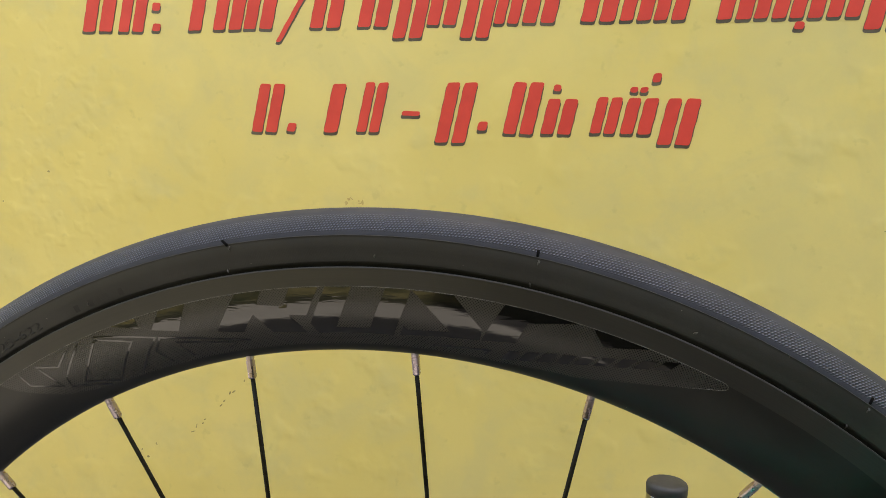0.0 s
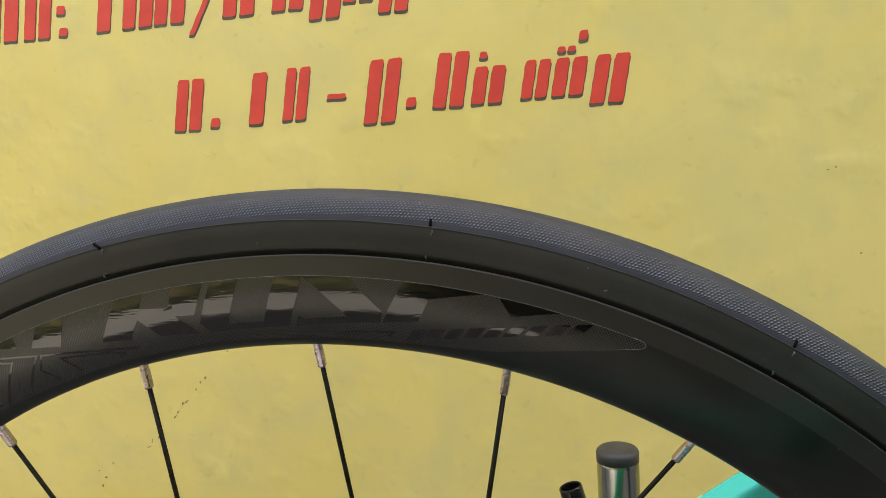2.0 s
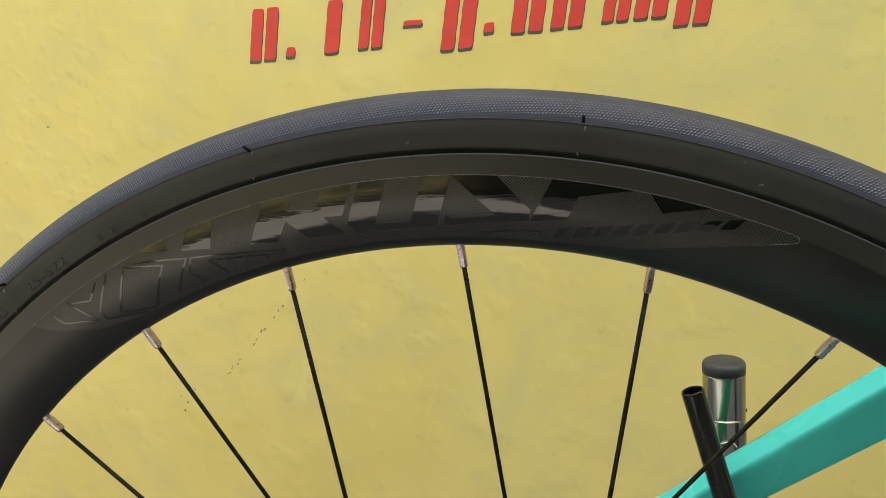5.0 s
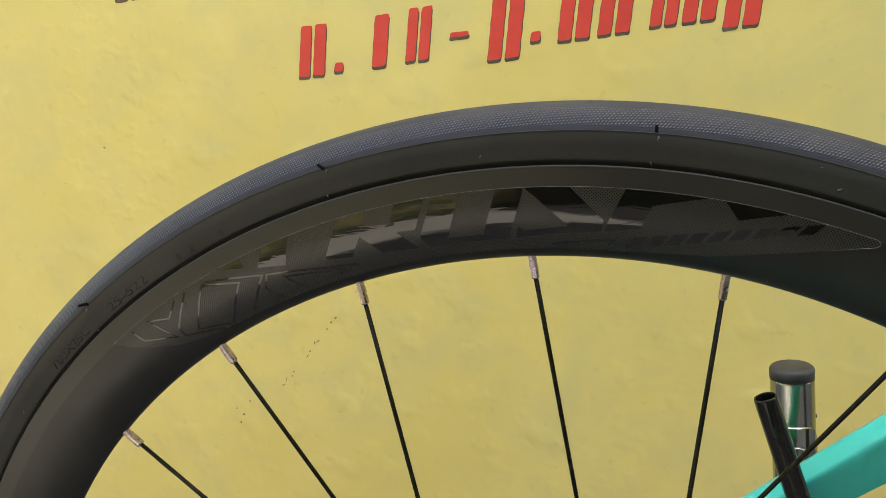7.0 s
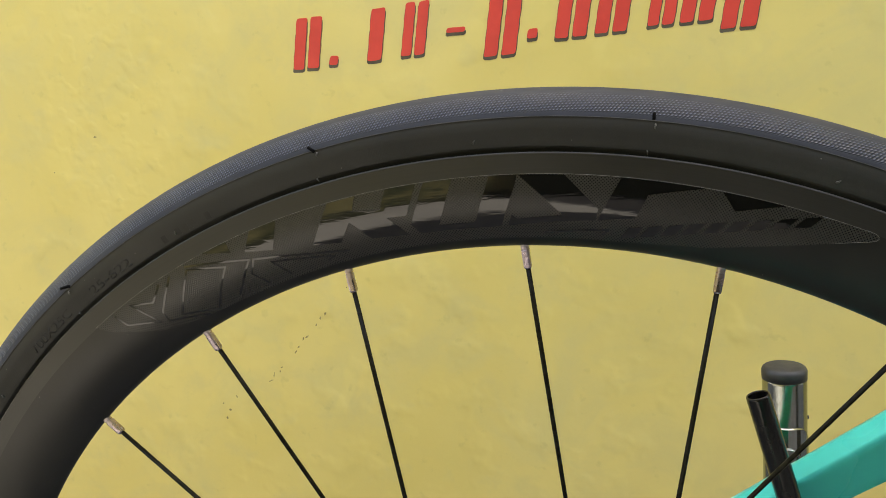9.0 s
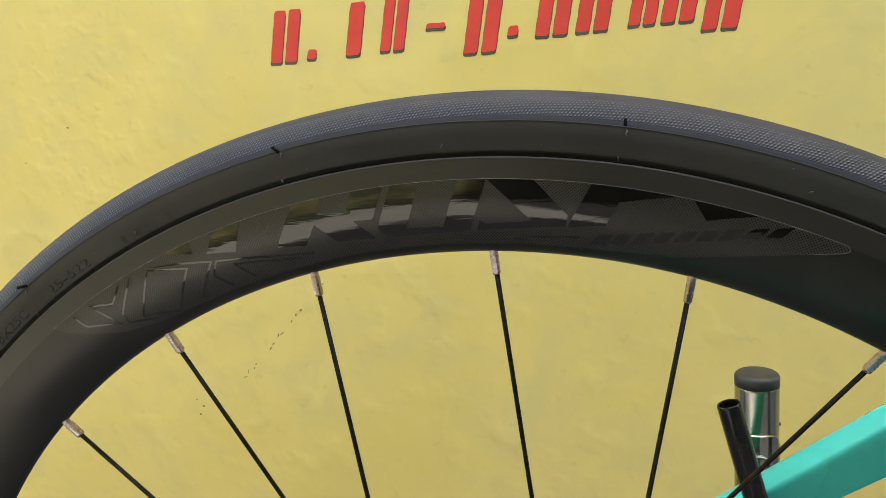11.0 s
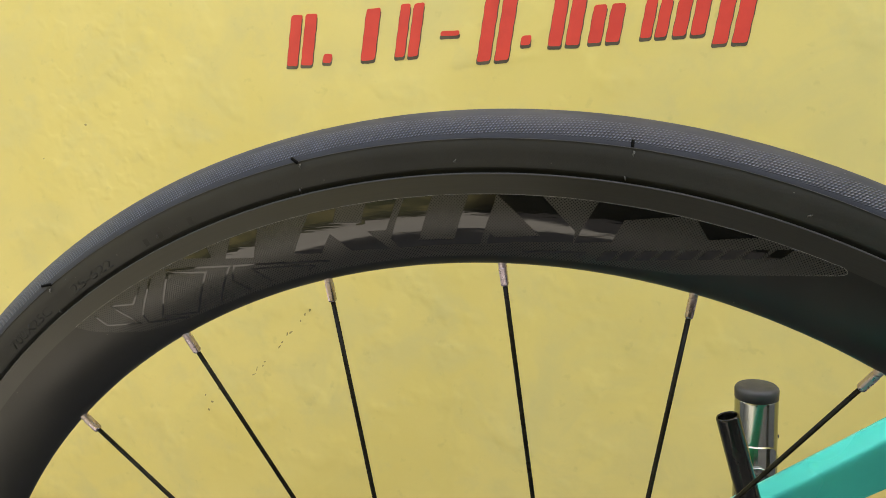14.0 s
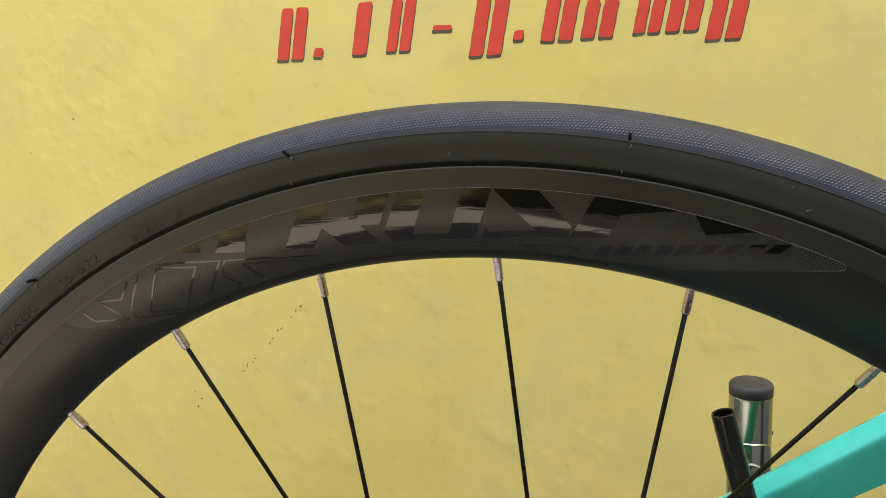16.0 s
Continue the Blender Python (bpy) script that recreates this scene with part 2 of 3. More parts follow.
# ---- mesh writers ----
def mesh_object(name, verts, faces, material, uvs=None, smooth=True, parent=None, label=""):
    me = bpy.data.meshes.new(name)
    me.from_pydata(verts, [], faces)
    me.materials.append(material)
    if uvs is not None:
        layer = me.uv_layers.new(name="uv")
        for poly in me.polygons:
            for li, vi in zip(poly.loop_indices, poly.vertices):
                layer.data[li].uv = uvs[vi]
    if smooth:
        me.polygons.foreach_set("use_smooth", [True] * len(me.polygons))
    me.update()
    ob = new(name, me)
    if parent:
        ob.parent = parent
    if label:
        tagged(ob, label)
    return ob


def part(name, bm, material, parent=None, label="", smooth=False):
    """Links a bmesh as one mesh object under a thing or part."""
    me = bpy.data.meshes.new(name)
    bm.to_mesh(me)
    bm.free()
    me.materials.append(material)
    if smooth:
        me.polygons.foreach_set("use_smooth", [True] * len(me.polygons))
    ob = new(name, me)
    if parent:
        ob.parent = parent
    if label:
        tagged(ob, label)
    return ob


def turned(name, profile, segs, material, parent=None, label="", v0=0.0):
    """A profile of (r, y) turned about the y axis; uv in metres."""
    verts, uvs, faces, n = [], [], [], len(profile)
    run = [0.0]
    for (r0, y0), (r1, y1) in zip(profile, profile[1:]):
        run.append(run[-1] + math.hypot(r1 - r0, y1 - y0))
    for i in range(segs + 1):
        a = 2 * math.pi * i / segs
        for (r, y), s in zip(profile, run):
            verts.append((r * math.sin(a), y, r * math.cos(a)))
            uvs.append((a * 0.33, s - v0))
    for i in range(segs):
        for j in range(n - 1):
            p = i * n + j
            faces.append((p, p + 1, p + n + 1, p + n))
    ob = mesh_object(name, verts, faces, material, uvs, True, parent, label)
    bm = bmesh.new()
    bm.from_mesh(ob.data)
    bmesh.ops.remove_doubles(bm, verts=bm.verts, dist=1e-7)
    bmesh.ops.recalc_face_normals(bm, faces=bm.faces)
    bm.to_mesh(ob.data)
    bm.free()
    return ob


def tube(name, path, radius, material, parent=None, label="", sides=12, caps=True, smooth=True, squash=1.0):
    """A round bar along a list of points; radius is a number or one per point."""
    verts, faces = [], []
    pts = [Vector(p) for p in path]
    rad = radius if isinstance(radius, (list, tuple)) else [radius] * len(pts)
    d0 = (pts[1] - pts[0]).normalized()
    side = d0.cross(Vector((0, 1, 0)) if abs(d0.y) < 0.9 else Vector((1, 0, 0))).normalized()
    for i, p in enumerate(pts):
        d = (pts[min(i + 1, len(pts) - 1)] - pts[max(i - 1, 0)]).normalized()
        side = (side - d * side.dot(d)).normalized()
        up = d.cross(side)
        for k in range(sides):
            a = 2 * math.pi * k / sides
            verts.append(p + (side * math.cos(a) + up * math.sin(a) * squash) * rad[i])
    for i in range(len(pts) - 1):
        for k in range(sides):
            k2 = (k + 1) % sides
            faces.append((i * sides + k, i * sides + k2, (i + 1) * sides + k2, (i + 1) * sides + k))
    if caps:
        faces.append(tuple(range(sides - 1, -1, -1)))
        faces.append(tuple(range((len(pts) - 1) * sides, len(pts) * sides)))
    return mesh_object(name, [tuple(v) for v in verts], faces, material, None, smooth, parent, label)


def box_bm(x0, x1, y0, y1, z0, z1, bevel=0.0):
    bm = bmesh.new()
    bmesh.ops.create_cube(bm, size=1)
    bmesh.ops.transform(bm, verts=bm.verts, matrix=Matrix.LocRotScale(
        ((x0 + x1) / 2, (y0 + y1) / 2, (z0 + z1) / 2), None, (x1 - x0, y1 - y0, z1 - z0)))
    if bevel:
        bmesh.ops.bevel(bm, geom=bm.edges, offset=bevel, segments=2, affect="EDGES", profile=0.5)
    return bm


# ---- the place ----
WALL_Y = 0.3944
tagged(part("ground", box_bm(-300, 300, -300, 300, -0.3, 0.0), GROUND), "grey concrete pavement in front of the wall", "ground", kind="structure")
wall = tagged(part("wall_back", box_bm(-6, 6, WALL_Y, WALL_Y + 0.2, -0.02, 2.6), WALL_PAINT), "yellow painted plaster wall with uneven lumps and scuffs", "wall", kind="structure")
# unseen extra wall height, added to shade the ground on the right
tagged(part("wall_shade_block", box_bm(0.68, 6, WALL_Y, WALL_Y + 0.2, 2.6, 4.6), WALL_PAINT), "unseen wall block added to shade the ground on the right", "wall", kind="structure")
OPP_Y = -1.4
# unseen wall, added to colour the reflections and bounce on the left
tagged(part("wall_opposite_added", box_bm(-14, -0.14, OPP_Y - 0.2, OPP_Y, -0.02, 1.6), STREET), "unseen green and yellow wall added for reflections and bounce", "wall", kind="structure")
# unseen dark wall, stands in for whatever darkens the right-hand reflections
tagged(part("dark_reflection_wall", box_bm(-0.14, 14, OPP_Y - 0.2, OPP_Y + 0.02, -0.02, 1.85), DARK_WALL), "unseen dark green wall added to darken reflections on the right", "wall", kind="structure")
# unseen dark strip, added so the gloss film mirrors a black band
tagged(part("baseboard", box_bm(-14, -0.14, OPP_Y, OPP_Y + 0.04, -0.02, 0.10), DARK_WALL), "unseen dark strip added for a black band in the reflections", "baseboard", kind="structure")


# painted bars: slanted, round-cornered, with the sign's drop shadow painted in grey below
def slant_bar(x0, x1, z0, z1, slant=0.2, y=0.0, rnd=0.0021):
    """Rounded parallelogram on the wall's near face, 0.4 mm thick."""
    bm = bmesh.new()
    rnd = min(rnd, (x1 - x0) * 0.45, (z1 - z0) * 0.45)
    ring = []
    for cx, cz, a0 in ((x1 - rnd, z1 - rnd, 0), (x0 + rnd, z1 - rnd, 90), (x0 + rnd, z0 + rnd, 180), (x1 - rnd, z0 + rnd, 270)):
        for k in range(4):
            a = radians(a0 + 30 * k)
            ring.append((cx + rnd * math.cos(a), cz + rnd * math.sin(a)))
    # brush-painted edges wander a little
    fine = []
    for k, (px, pz) in enumerate(ring):
        qx, qz = ring[(k + 1) % len(ring)]
        n = max(1, int(math.hypot(qx - px, qz - pz) / 0.004))
        fine += [(px + (qx - px) * i / n, pz + (qz - pz) * i / n) for i in range(n)]
    wob = 0.00022
    ring = [(px + (pz - z0) * slant + wob * math.sin(pz * 410 + px * 90 + x0 * 700), pz + wob * math.sin(px * 370 + x0 * 500)) for px, pz in fine]
    front = [bm.verts.new((px, WALL_Y - y, pz)) for px, pz in ring]
    back = [bm.verts.new((px, WALL_Y + 0.002, pz)) for px, pz in ring]
    bm.faces.new(front)
    n = len(ring)
    for k in range(n):
        bm.faces.new((front[k], back[k], back[(k + 1) % n], front[(k + 1) % n]))
    bmesh.ops.recalc_face_normals(bm, faces=bm.faces)
    return bm


def strokes(x0, x1, z0, z1):
    """Wide marks become two bars, narrow ones a single bar."""
    w = x1 - x0
    if w > 0.019:
        return [(x0, x0 + w * 0.42, z0, z1), (x0 + w * 0.56, x1, z0, z1)]
    return [(x0, x1, z0, z1)]


LOW = [(-0.2661, -0.2403, 0.7139, 0.7598), (-0.2296, -0.2211, 0.7149, 0.7230), (-0.1918, -0.1783, 0.7149, 0.7603), (-0.1591, -0.1372, 0.7159, 0.7618),
       (-0.1155, -0.0980, 0.7317, 0.7360), (-0.0830, -0.0548, 0.7079, 0.7623), (-0.0437, -0.0351, 0.7194, 0.7275), (-0.0200, 0.0067, 0.7170, 0.7629),
       (0.0140, 0.0402, 0.7175, 0.7486), (0.0571, 0.0785, 0.7190, 0.7505), (0.0831, 0.1088, 0.7190, 0.7501), (0.1147, 0.1419, 0.7105, 0.7501)]
HIGH = [(-0.4520, -0.4187, 0.8102, 0.8546), (-0.4113, -0.3837, 0.8097, 0.8556), (-0.3735, -0.3649, 0.8102, 0.8174), (-0.3734, -0.3648, 0.8298, 0.8375),
        (-0.3337, -0.3203, 0.8103, 0.8566), (-0.3072, -0.2777, 0.8108, 0.8576), (-0.2751, -0.2455, 0.8113, 0.8576), (-0.2069, -0.1774, 0.8118, 0.8586),
        (-0.1596, -0.1310, 0.8123, 0.8587), (-0.1256, -0.0980, 0.8019, 0.8444), (-0.0934, -0.0667, 0.8134, 0.8444), (-0.0622, -0.0365, 0.8019, 0.8445),
        (-0.0319, -0.0100, 0.8139, 0.8445), (-0.0063, 0.0222, 0.8144, 0.8445), (0.0448, 0.0734, 0.8149, 0.8608), (0.0779, 0.1036, 0.8154, 0.8456),
        (0.1063, 0.1319, 0.8155, 0.8456), (0.1574, 0.1841, 0.8155, 0.8609), (0.1867, 0.2114, 0.8160, 0.8457), (0.2141, 0.2389, 0.8161, 0.8457),
        (0.2179, 0.2255, 0.8070, 0.8132), (0.2425, 0.2672, 0.8166, 0.8457), (0.2708, 0.3004, 0.8066, 0.8457)]
bars = [s for b in LOW + HIGH for s in strokes(*b)]
bars += [(0.0237, 0.0303, 0.7552, 0.7610), (0.0899, 0.0965, 0.7548, 0.7596), (0.0984, 0.1050, 0.7548, 0.7596), (0.1079, 0.1150, 0.7634, 0.7711)]
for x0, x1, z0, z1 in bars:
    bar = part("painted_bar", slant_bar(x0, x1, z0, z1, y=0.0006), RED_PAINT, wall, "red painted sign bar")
    part("bar_drop_shadow", slant_bar(x0 - 0.0009, x1 + 0.0002, z0 - 0.0028, z1 - 0.0026, y=0.0003), DROP_SHADOW_PAINT, bar, "grey painted drop shadow")
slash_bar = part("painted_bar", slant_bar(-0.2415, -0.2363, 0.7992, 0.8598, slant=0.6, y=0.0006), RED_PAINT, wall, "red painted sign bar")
part("bar_drop_shadow", slant_bar(-0.2424, -0.2360, 0.7965, 0.8573, slant=0.6, y=0.0003), DROP_SHADOW_PAINT, slash_bar, "grey painted drop shadow")


# scuffs and stains on the plaster
def flake(cx, cz, w, h, turn, material, rng, name):
    bm = bmesh.new()
    n = 9
    ring = []
    for k in range(n):
        a = 2 * math.pi * k / n
        s = rng.uniform(0.55, 1.1)
        px, pz = w * s * math.cos(a), h * s * math.sin(a)
        ring.append((cx + px * math.cos(turn) - pz * math.sin(turn), cz + px * math.sin(turn) + pz * math.cos(turn)))
    front = [bm.verts.new((px, WALL_Y - 0.0004, pz)) for px, pz in ring]
    back = [bm.verts.new((px, WALL_Y + 0.001, pz)) for px, pz in ring]
    bm.faces.new(front)
    for k in range(n):
        bm.faces.new((front[k], back[k], back[(k + 1) % n], front[(k + 1) % n]))
    bmesh.ops.recalc_face_normals(bm, faces=bm.faces)
    return part(name, bm, material, wall)


rng = random.Random(4)
for k in range(19):
    f = k / 18
    x, z = -0.2358 + -0.0970 * f, 0.5024 + -0.0984 * f
    if rng.random() < 0.8:
        flake(x + rng.uniform(-0.002, 0.002), z + rng.uniform(-0.002, 0.002), rng.uniform(0.0010, 0.0030), rng.uniform(0.0006, 0.0012),
              radians(48 + rng.uniform(-25, 25)), GRIME, rng, "scuff_mark")
for k in range(6):
    flake(-0.1599 + rng.uniform(-0.010, 0.010), 0.6505 + rng.uniform(-0.003, 0.004), rng.uniform(0.001, 0.0035), rng.uniform(0.0006, 0.002),
          rng.uniform(0, 3), RUST, rng, "stain_spot")
for cx, cz in ((0.307, 0.646), (0.301, 0.644), (-0.385, 0.372), (-0.390, 0.363), (-0.392, 0.379), (-0.497, 0.668), (0.326, 0.575), (-0.554, 0.635), (-0.375, 0.387)):
    flake(cx, cz, rng.uniform(0.0008, 0.002), rng.uniform(0.0006, 0.0014), rng.uniform(0, 3), GRIME, rng, "scuff_mark")

# ---- bicycle: wheel axis along local y, hub at the local origin ----
bike = new("bicycle")
tagged(bike, "teal bicycle with black deep rim wheel and slick tyre", "bicycle")
LEAN = Matrix(((0.99975, -0.02217, 0.0), (0.02214, 0.99842, -0.05156), (0.00114, 0.05154, 0.99867))).to_4x4()
HUB_Z = 0.3367
SKEW = Matrix.Rotation(radians(0.7), 4, "Z")  # the wheel sits a little askew in the frame
bike.matrix_world = Matrix.Translation((0.0004, 0, HUB_Z)) @ SKEW @ LEAN

TURN = 0.15  # degrees by which the wheel stands turned
RC, RT = 0.3249, 0.0126
R_FLANGE, R_TRACK, R_IN = 0.3156, 0.3075, 0.2786


def half_width(r):
    if r >= R_TRACK:
        return 0.0115
    t = (R_TRACK - r) / (R_TRACK - R_IN)
    return 0.0115 * max(0.0, 1 - min(1.0, t) ** 2.2) ** (1 / 1.6)


def tyre_point(deg, rad):
    a = radians(deg)
    return RC + rad * math.cos(a), -rad * math.sin(a)


tread_prof = [tyre_point(a, RT if abs(a) < 74 else RT - 0.0001) for a in range(-76, 77, 4)]
tread_len = sum(math.dist(p, q) for p, q in zip(tread_prof, tread_prof[1:]))
tyre = turned("tyre", tread_prof, 256, TREAD, bike, "black slick tyre with knurled tread", v0=tread_len / 2)
for s in (1, -1):
    prof = [tyre_point(s * 75.5, RT - 0.0001)] + [tyre_point(s * a, RT - 0.00032) for a in (76.6, 80, 84, 90, 97)]
    prof += [(r, -s * y) for r, y in ((0.3213, 0.0116), (0.3200, 0.0114), (0.3188, 0.0112), (0.3178, 0.0110), (0.3174, 0.0108), (0.3172, 0.0106), (0.3169, 0.0101), (0.3163, 0.0096), (0.3140, 0.0090))]
    turned("sidewall", prof, 256, SIDEWALL, tyre, "smooth black rubber sidewall")

# rim
prof = [(0.3085, -0.0088), (0.3142, -0.0098), (0.3150, -0.0104), (R_FLANGE - 0.0002, -0.0107), (R_FLANGE, -0.0109), (R_FLANGE, -0.0111), (R_FLANGE - 0.0001, -0.0113), (R_FLANGE - 0.0003, -0.0114),
        (R_FLANGE - 0.0005, -0.0115), (R_FLANGE - 0.0007, -0.0115), (R_FLANGE - 0.0012, -0.0115), (0.3120, -0.0115), (0.3078, -0.0115), (R_TRACK, -0.0115)]
track_r = turned("brake_track", prof, 256, TRACK, None)
prof2 = [(r, -y) for r, y in prof]
rs = [R_TRACK - (R_TRACK - R_IN) * (1 - (1 - k / 48) ** 1.6) for k in range(49)]
body = [(r, -half_width(r)) for r in rs] + [(r, half_width(r)) for r in reversed(rs[:-1])]
rim = turned("rim", body, 256, RIM, bike, "deep satin black aero rim")
track_r.parent = rim
tagged(track_r, "fine machined brake track")
turned("brake_track", prof2, 256, TRACK, rim, "fine machined brake track")


def on_rim(deg, r, off):
    a = radians(deg + TURN)
    return (r * math.sin(a), -half_width(r) - off, r * math.cos(a))


def patch(name, poly, off, material, parent, label="", cell_a=0.8, cell_r=0.0008):
    """A film on the rim's near side: a polygon of (degrees, radius) wrapped on the curved face."""
    bm = bmesh.new()
    K = 1000.0
    vs = [bm.verts.new((a, r * K, 0)) for a, r in poly]
    bm.faces.new(vs)
    bmesh.ops.triangulate(bm, faces=bm.faces)
    a0, a1 = min(p[0] for p in poly), max(p[0] for p in poly)
    r0, r1 = min(p[1] for p in poly) * K, max(p[1] for p in poly) * K
    for k in range(1, int((a1 - a0) / cell_a) + 1):
        bmesh.ops.bisect_plane(bm, geom=bm.verts[:] + bm.edges[:] + bm.faces[:], plane_co=(a0 + k * cell_a, 0, 0), plane_no=(1, 0, 0))
    for k in range(1, int((r1 - r0) / (cell_r * K)) + 1):
        bmesh.ops.bisect_plane(bm, geom=bm.verts[:] + bm.edges[:] + bm.faces[:], plane_co=(0, r0 + k * cell_r * K, 0), plane_no=(0, 1, 0))
    uv = bm.loops.layers.uv.new("uv")
    for f in bm.faces:
        for lp in f.loops:
            lp[uv].uv = (radians(lp.vert.co.x) * 0.297, lp.vert.co.y / K)
    for v in bm.verts:
        v.co = on_rim(v.co.x, v.co.y / K, off)
    bmesh.ops.recalc_face_normals(bm, faces=bm.faces)
    if sum(f.normal.y for f in bm.faces) > 0:
        bmesh.ops.reverse_faces(bm, faces=bm.faces)
    return part(name, bm, material, parent, label, True)


def line_patch(name, pts, width, off, material, parent):
    """A thin mitred line along points of (degrees, radius)."""
    K = 0.297 * math.pi / 180
    q = [Vector((a * K, r)) for a, r in pts]
    left, right = [], []
    for i, p in enumerate(q):
        d0 = (p - q[i - 1]).normalized() if i else (q[1] - p).normalized()
        d1 = (q[i + 1] - p).normalized() if i + 1 < len(q) else d0
        n = Vector((-(d0 + d1).y, (d0 + d1).x)).normalized()
        k = width / 2 / max(0.4, n.dot(Vector((-d1.y, d1.x))))
        left.append(p + n * k)
        right.append(p - n * k)
    for i in range(len(q) - 1):
        yield patch(name, [(v.x / K, v.y) for v in (left[i], left[i + 1], right[i + 1], right[i])], off, material, parent)


TIP = [(24.25, 0.3079), (24.62, 0.3078), (24.86, 0.3072), (24.92, 0.3064), (24.80, 0.3055), (24.50, 0.3046)]
top = [(-34.8 + k * (24.0 + 34.8) / 42, R_TRACK + 0.0003) for k in range(43)]
low = TIP + [(23.20, 0.3015), (21.15, 0.2968), (18.95, 0.2925), (16.60, 0.2885), (15.20, 0.2862), (11.0, 0.2838)] + \
      [(9.0 - k * 2.0, 0.2830) for k in range(16)] + [(-24.5, 0.2835), (-27.5, 0.2852), (-30.0, 0.2890), (-32.0, 0.2950), (-33.9, 0.3020)]
decal = patch("decal", top + low, 0.00012, DECAL, rim, "dark dotted decal film")
EDGE_R = 0.3076
SHAPES = (
    ((-11.87, EDGE_R), (-9.72, EDGE_R), (-10.24, 0.3021), (-8.15, 0.3004), (-7.43, EDGE_R), (-5.14, EDGE_R), (-6.32, 0.2962),
     (-7.80, 0.2967), (-6.48, 0.2884), (-9.48, 0.2898), (-10.71, 0.2984), (-11.90, 0.2912), (-14.15, 0.2933)),
    ((-4.60, EDGE_R), (-2.56, EDGE_R), (-4.04, 0.2907), (-1.32, 0.2904), (0.02, EDGE_R), (1.90, EDGE_R), (1.73, 0.3040), (0.55, 0.2881),
     (-5.60, 0.2881), (-6.14, 0.2924)),
    ((1.98, EDGE_R), (5.05, EDGE_R), (6.37, 0.3008), (7.42, 0.2958), (7.36, 0.2911), (1.05, 0.2883), (1.38, 0.2927), (1.75, 0.2910),
     (5.00, 0.2925), (2.44, 0.3054)),
    ((8.76, EDGE_R), (14.10, EDGE_R), (10.60, 0.3024), (10.02, 0.2934), (7.42, 0.2911)),
    ((15.15, EDGE_R), (19.10, EDGE_R), (16.18, 0.3018)),
    ((-18.45, EDGE_R), (-16.11, EDGE_R), (-17.34, 0.2971), (-19.58, 0.3006)),
    ((-22.90, EDGE_R), (-20.63, EDGE_R), (-20.65, 0.3028)),
)
for poly in SHAPES:
    patch("gloss_shape", list(poly), 0.00022, GLOSS, rim, "glossy black film shape")
for k in range(9):
    f0, f1 = k / 9 + 0.008, (k + 1) / 9 - 0.022
    quad = []
    for f, up in ((f0, 1), (f1, 1), (f1, 0), (f0, 0)):
        a = 9.3 + 12.1 * f + (0.25 if up else -0.25)
        # the row climbs as a straight chord of the wheel
        r = (0.2847 + (0.3036 - 0.2847) * (0.62 * f + 0.38 * f * f)) + (0.0046 if up else 0.0)
        quad.append((a, r))
    patch("gloss_bar", quad, 0.00030, GLOSS, rim, "glossy black film bar")
LINES = (
    ((-24.76, 0.3050), (-21.70, 0.2986), (-24.65, 0.2845), (-27.59, 0.2902), (-24.76, 0.3050)),
    ((-26.36, 0.3064), (-28.88, 0.2955), (-28.98, 0.2911), (-25.66, 0.2845)),
    ((-24.77, 0.3064), (-19.59, 0.2972), (-22.20, 0.2852)),
    ((-19.20, 0.2849), (-20.04, 0.2914), (-19.24, 0.2966), (-14.63, 0.2903), (-11.60, 0.2873)),
    ((-17.08, 0.2851), (-17.97, 0.2928), (-12.99, 0.2868), (-13.63, 0.2855)),
    ((-32.66, 0.3062), (-32.25, 0.2998), (-29.65, 0.2928), (-30.82, 0.3055), (-28.98, 0.3011), (-27.58, 0.3060)),
    ((3.72, 0.2854), (8.23, 0.2876), (7.87, 0.2855)),
)
for pts in LINES:
    for _ in line_patch("gloss_line", pts, 0.0008, 0.00022, GLOSS, rim):
        pass
edge = [on_rim(-34.8 + k * 58.8 / 120, R_TRACK + 0.0003, 0.00010) for k in range(121)]
tube("decal_edge", edge, 0.00009, EDGE, rim, "pale cut edge of the film", sides=6)
edge = [on_rim(24.0, R_TRACK + 0.0003, 0.0001)] + [on_rim(a, r, 0.0001) for a, r in TIP + [(23.90, 0.3032), (23.20, 0.3015), (22.20, 0.2992)]]
tube("decal_edge", edge, [0.00009] * 8 + [0.00006, 0.00003], EDGE, rim, "pale cut edge of the film", sides=6)

# marks round the tyre
def on_tyre(deg, ang, rad):
    a = radians(deg + TURN)
    r, y = tyre_point(ang, rad)
    return (r * math.sin(a), y, r * math.cos(a))


SIDE_R = [0.3150, 0.3166, 0.3172, 0.3178, 0.3188, 0.3200, 0.3213, 0.3232, 0.3247]
SIDE_Y = [0.0090, 0.0096, 0.0106, 0.0110, 0.0112, 0.0114, 0.0116, 0.01196, 0.01205]


def side_y(r):
    return float(np.interp(r, SIDE_R, SIDE_Y))


def on_side(deg, r, off):
    a = radians(deg + TURN)
    return (r * math.sin(a), -side_y(r) - off, r * math.cos(a))


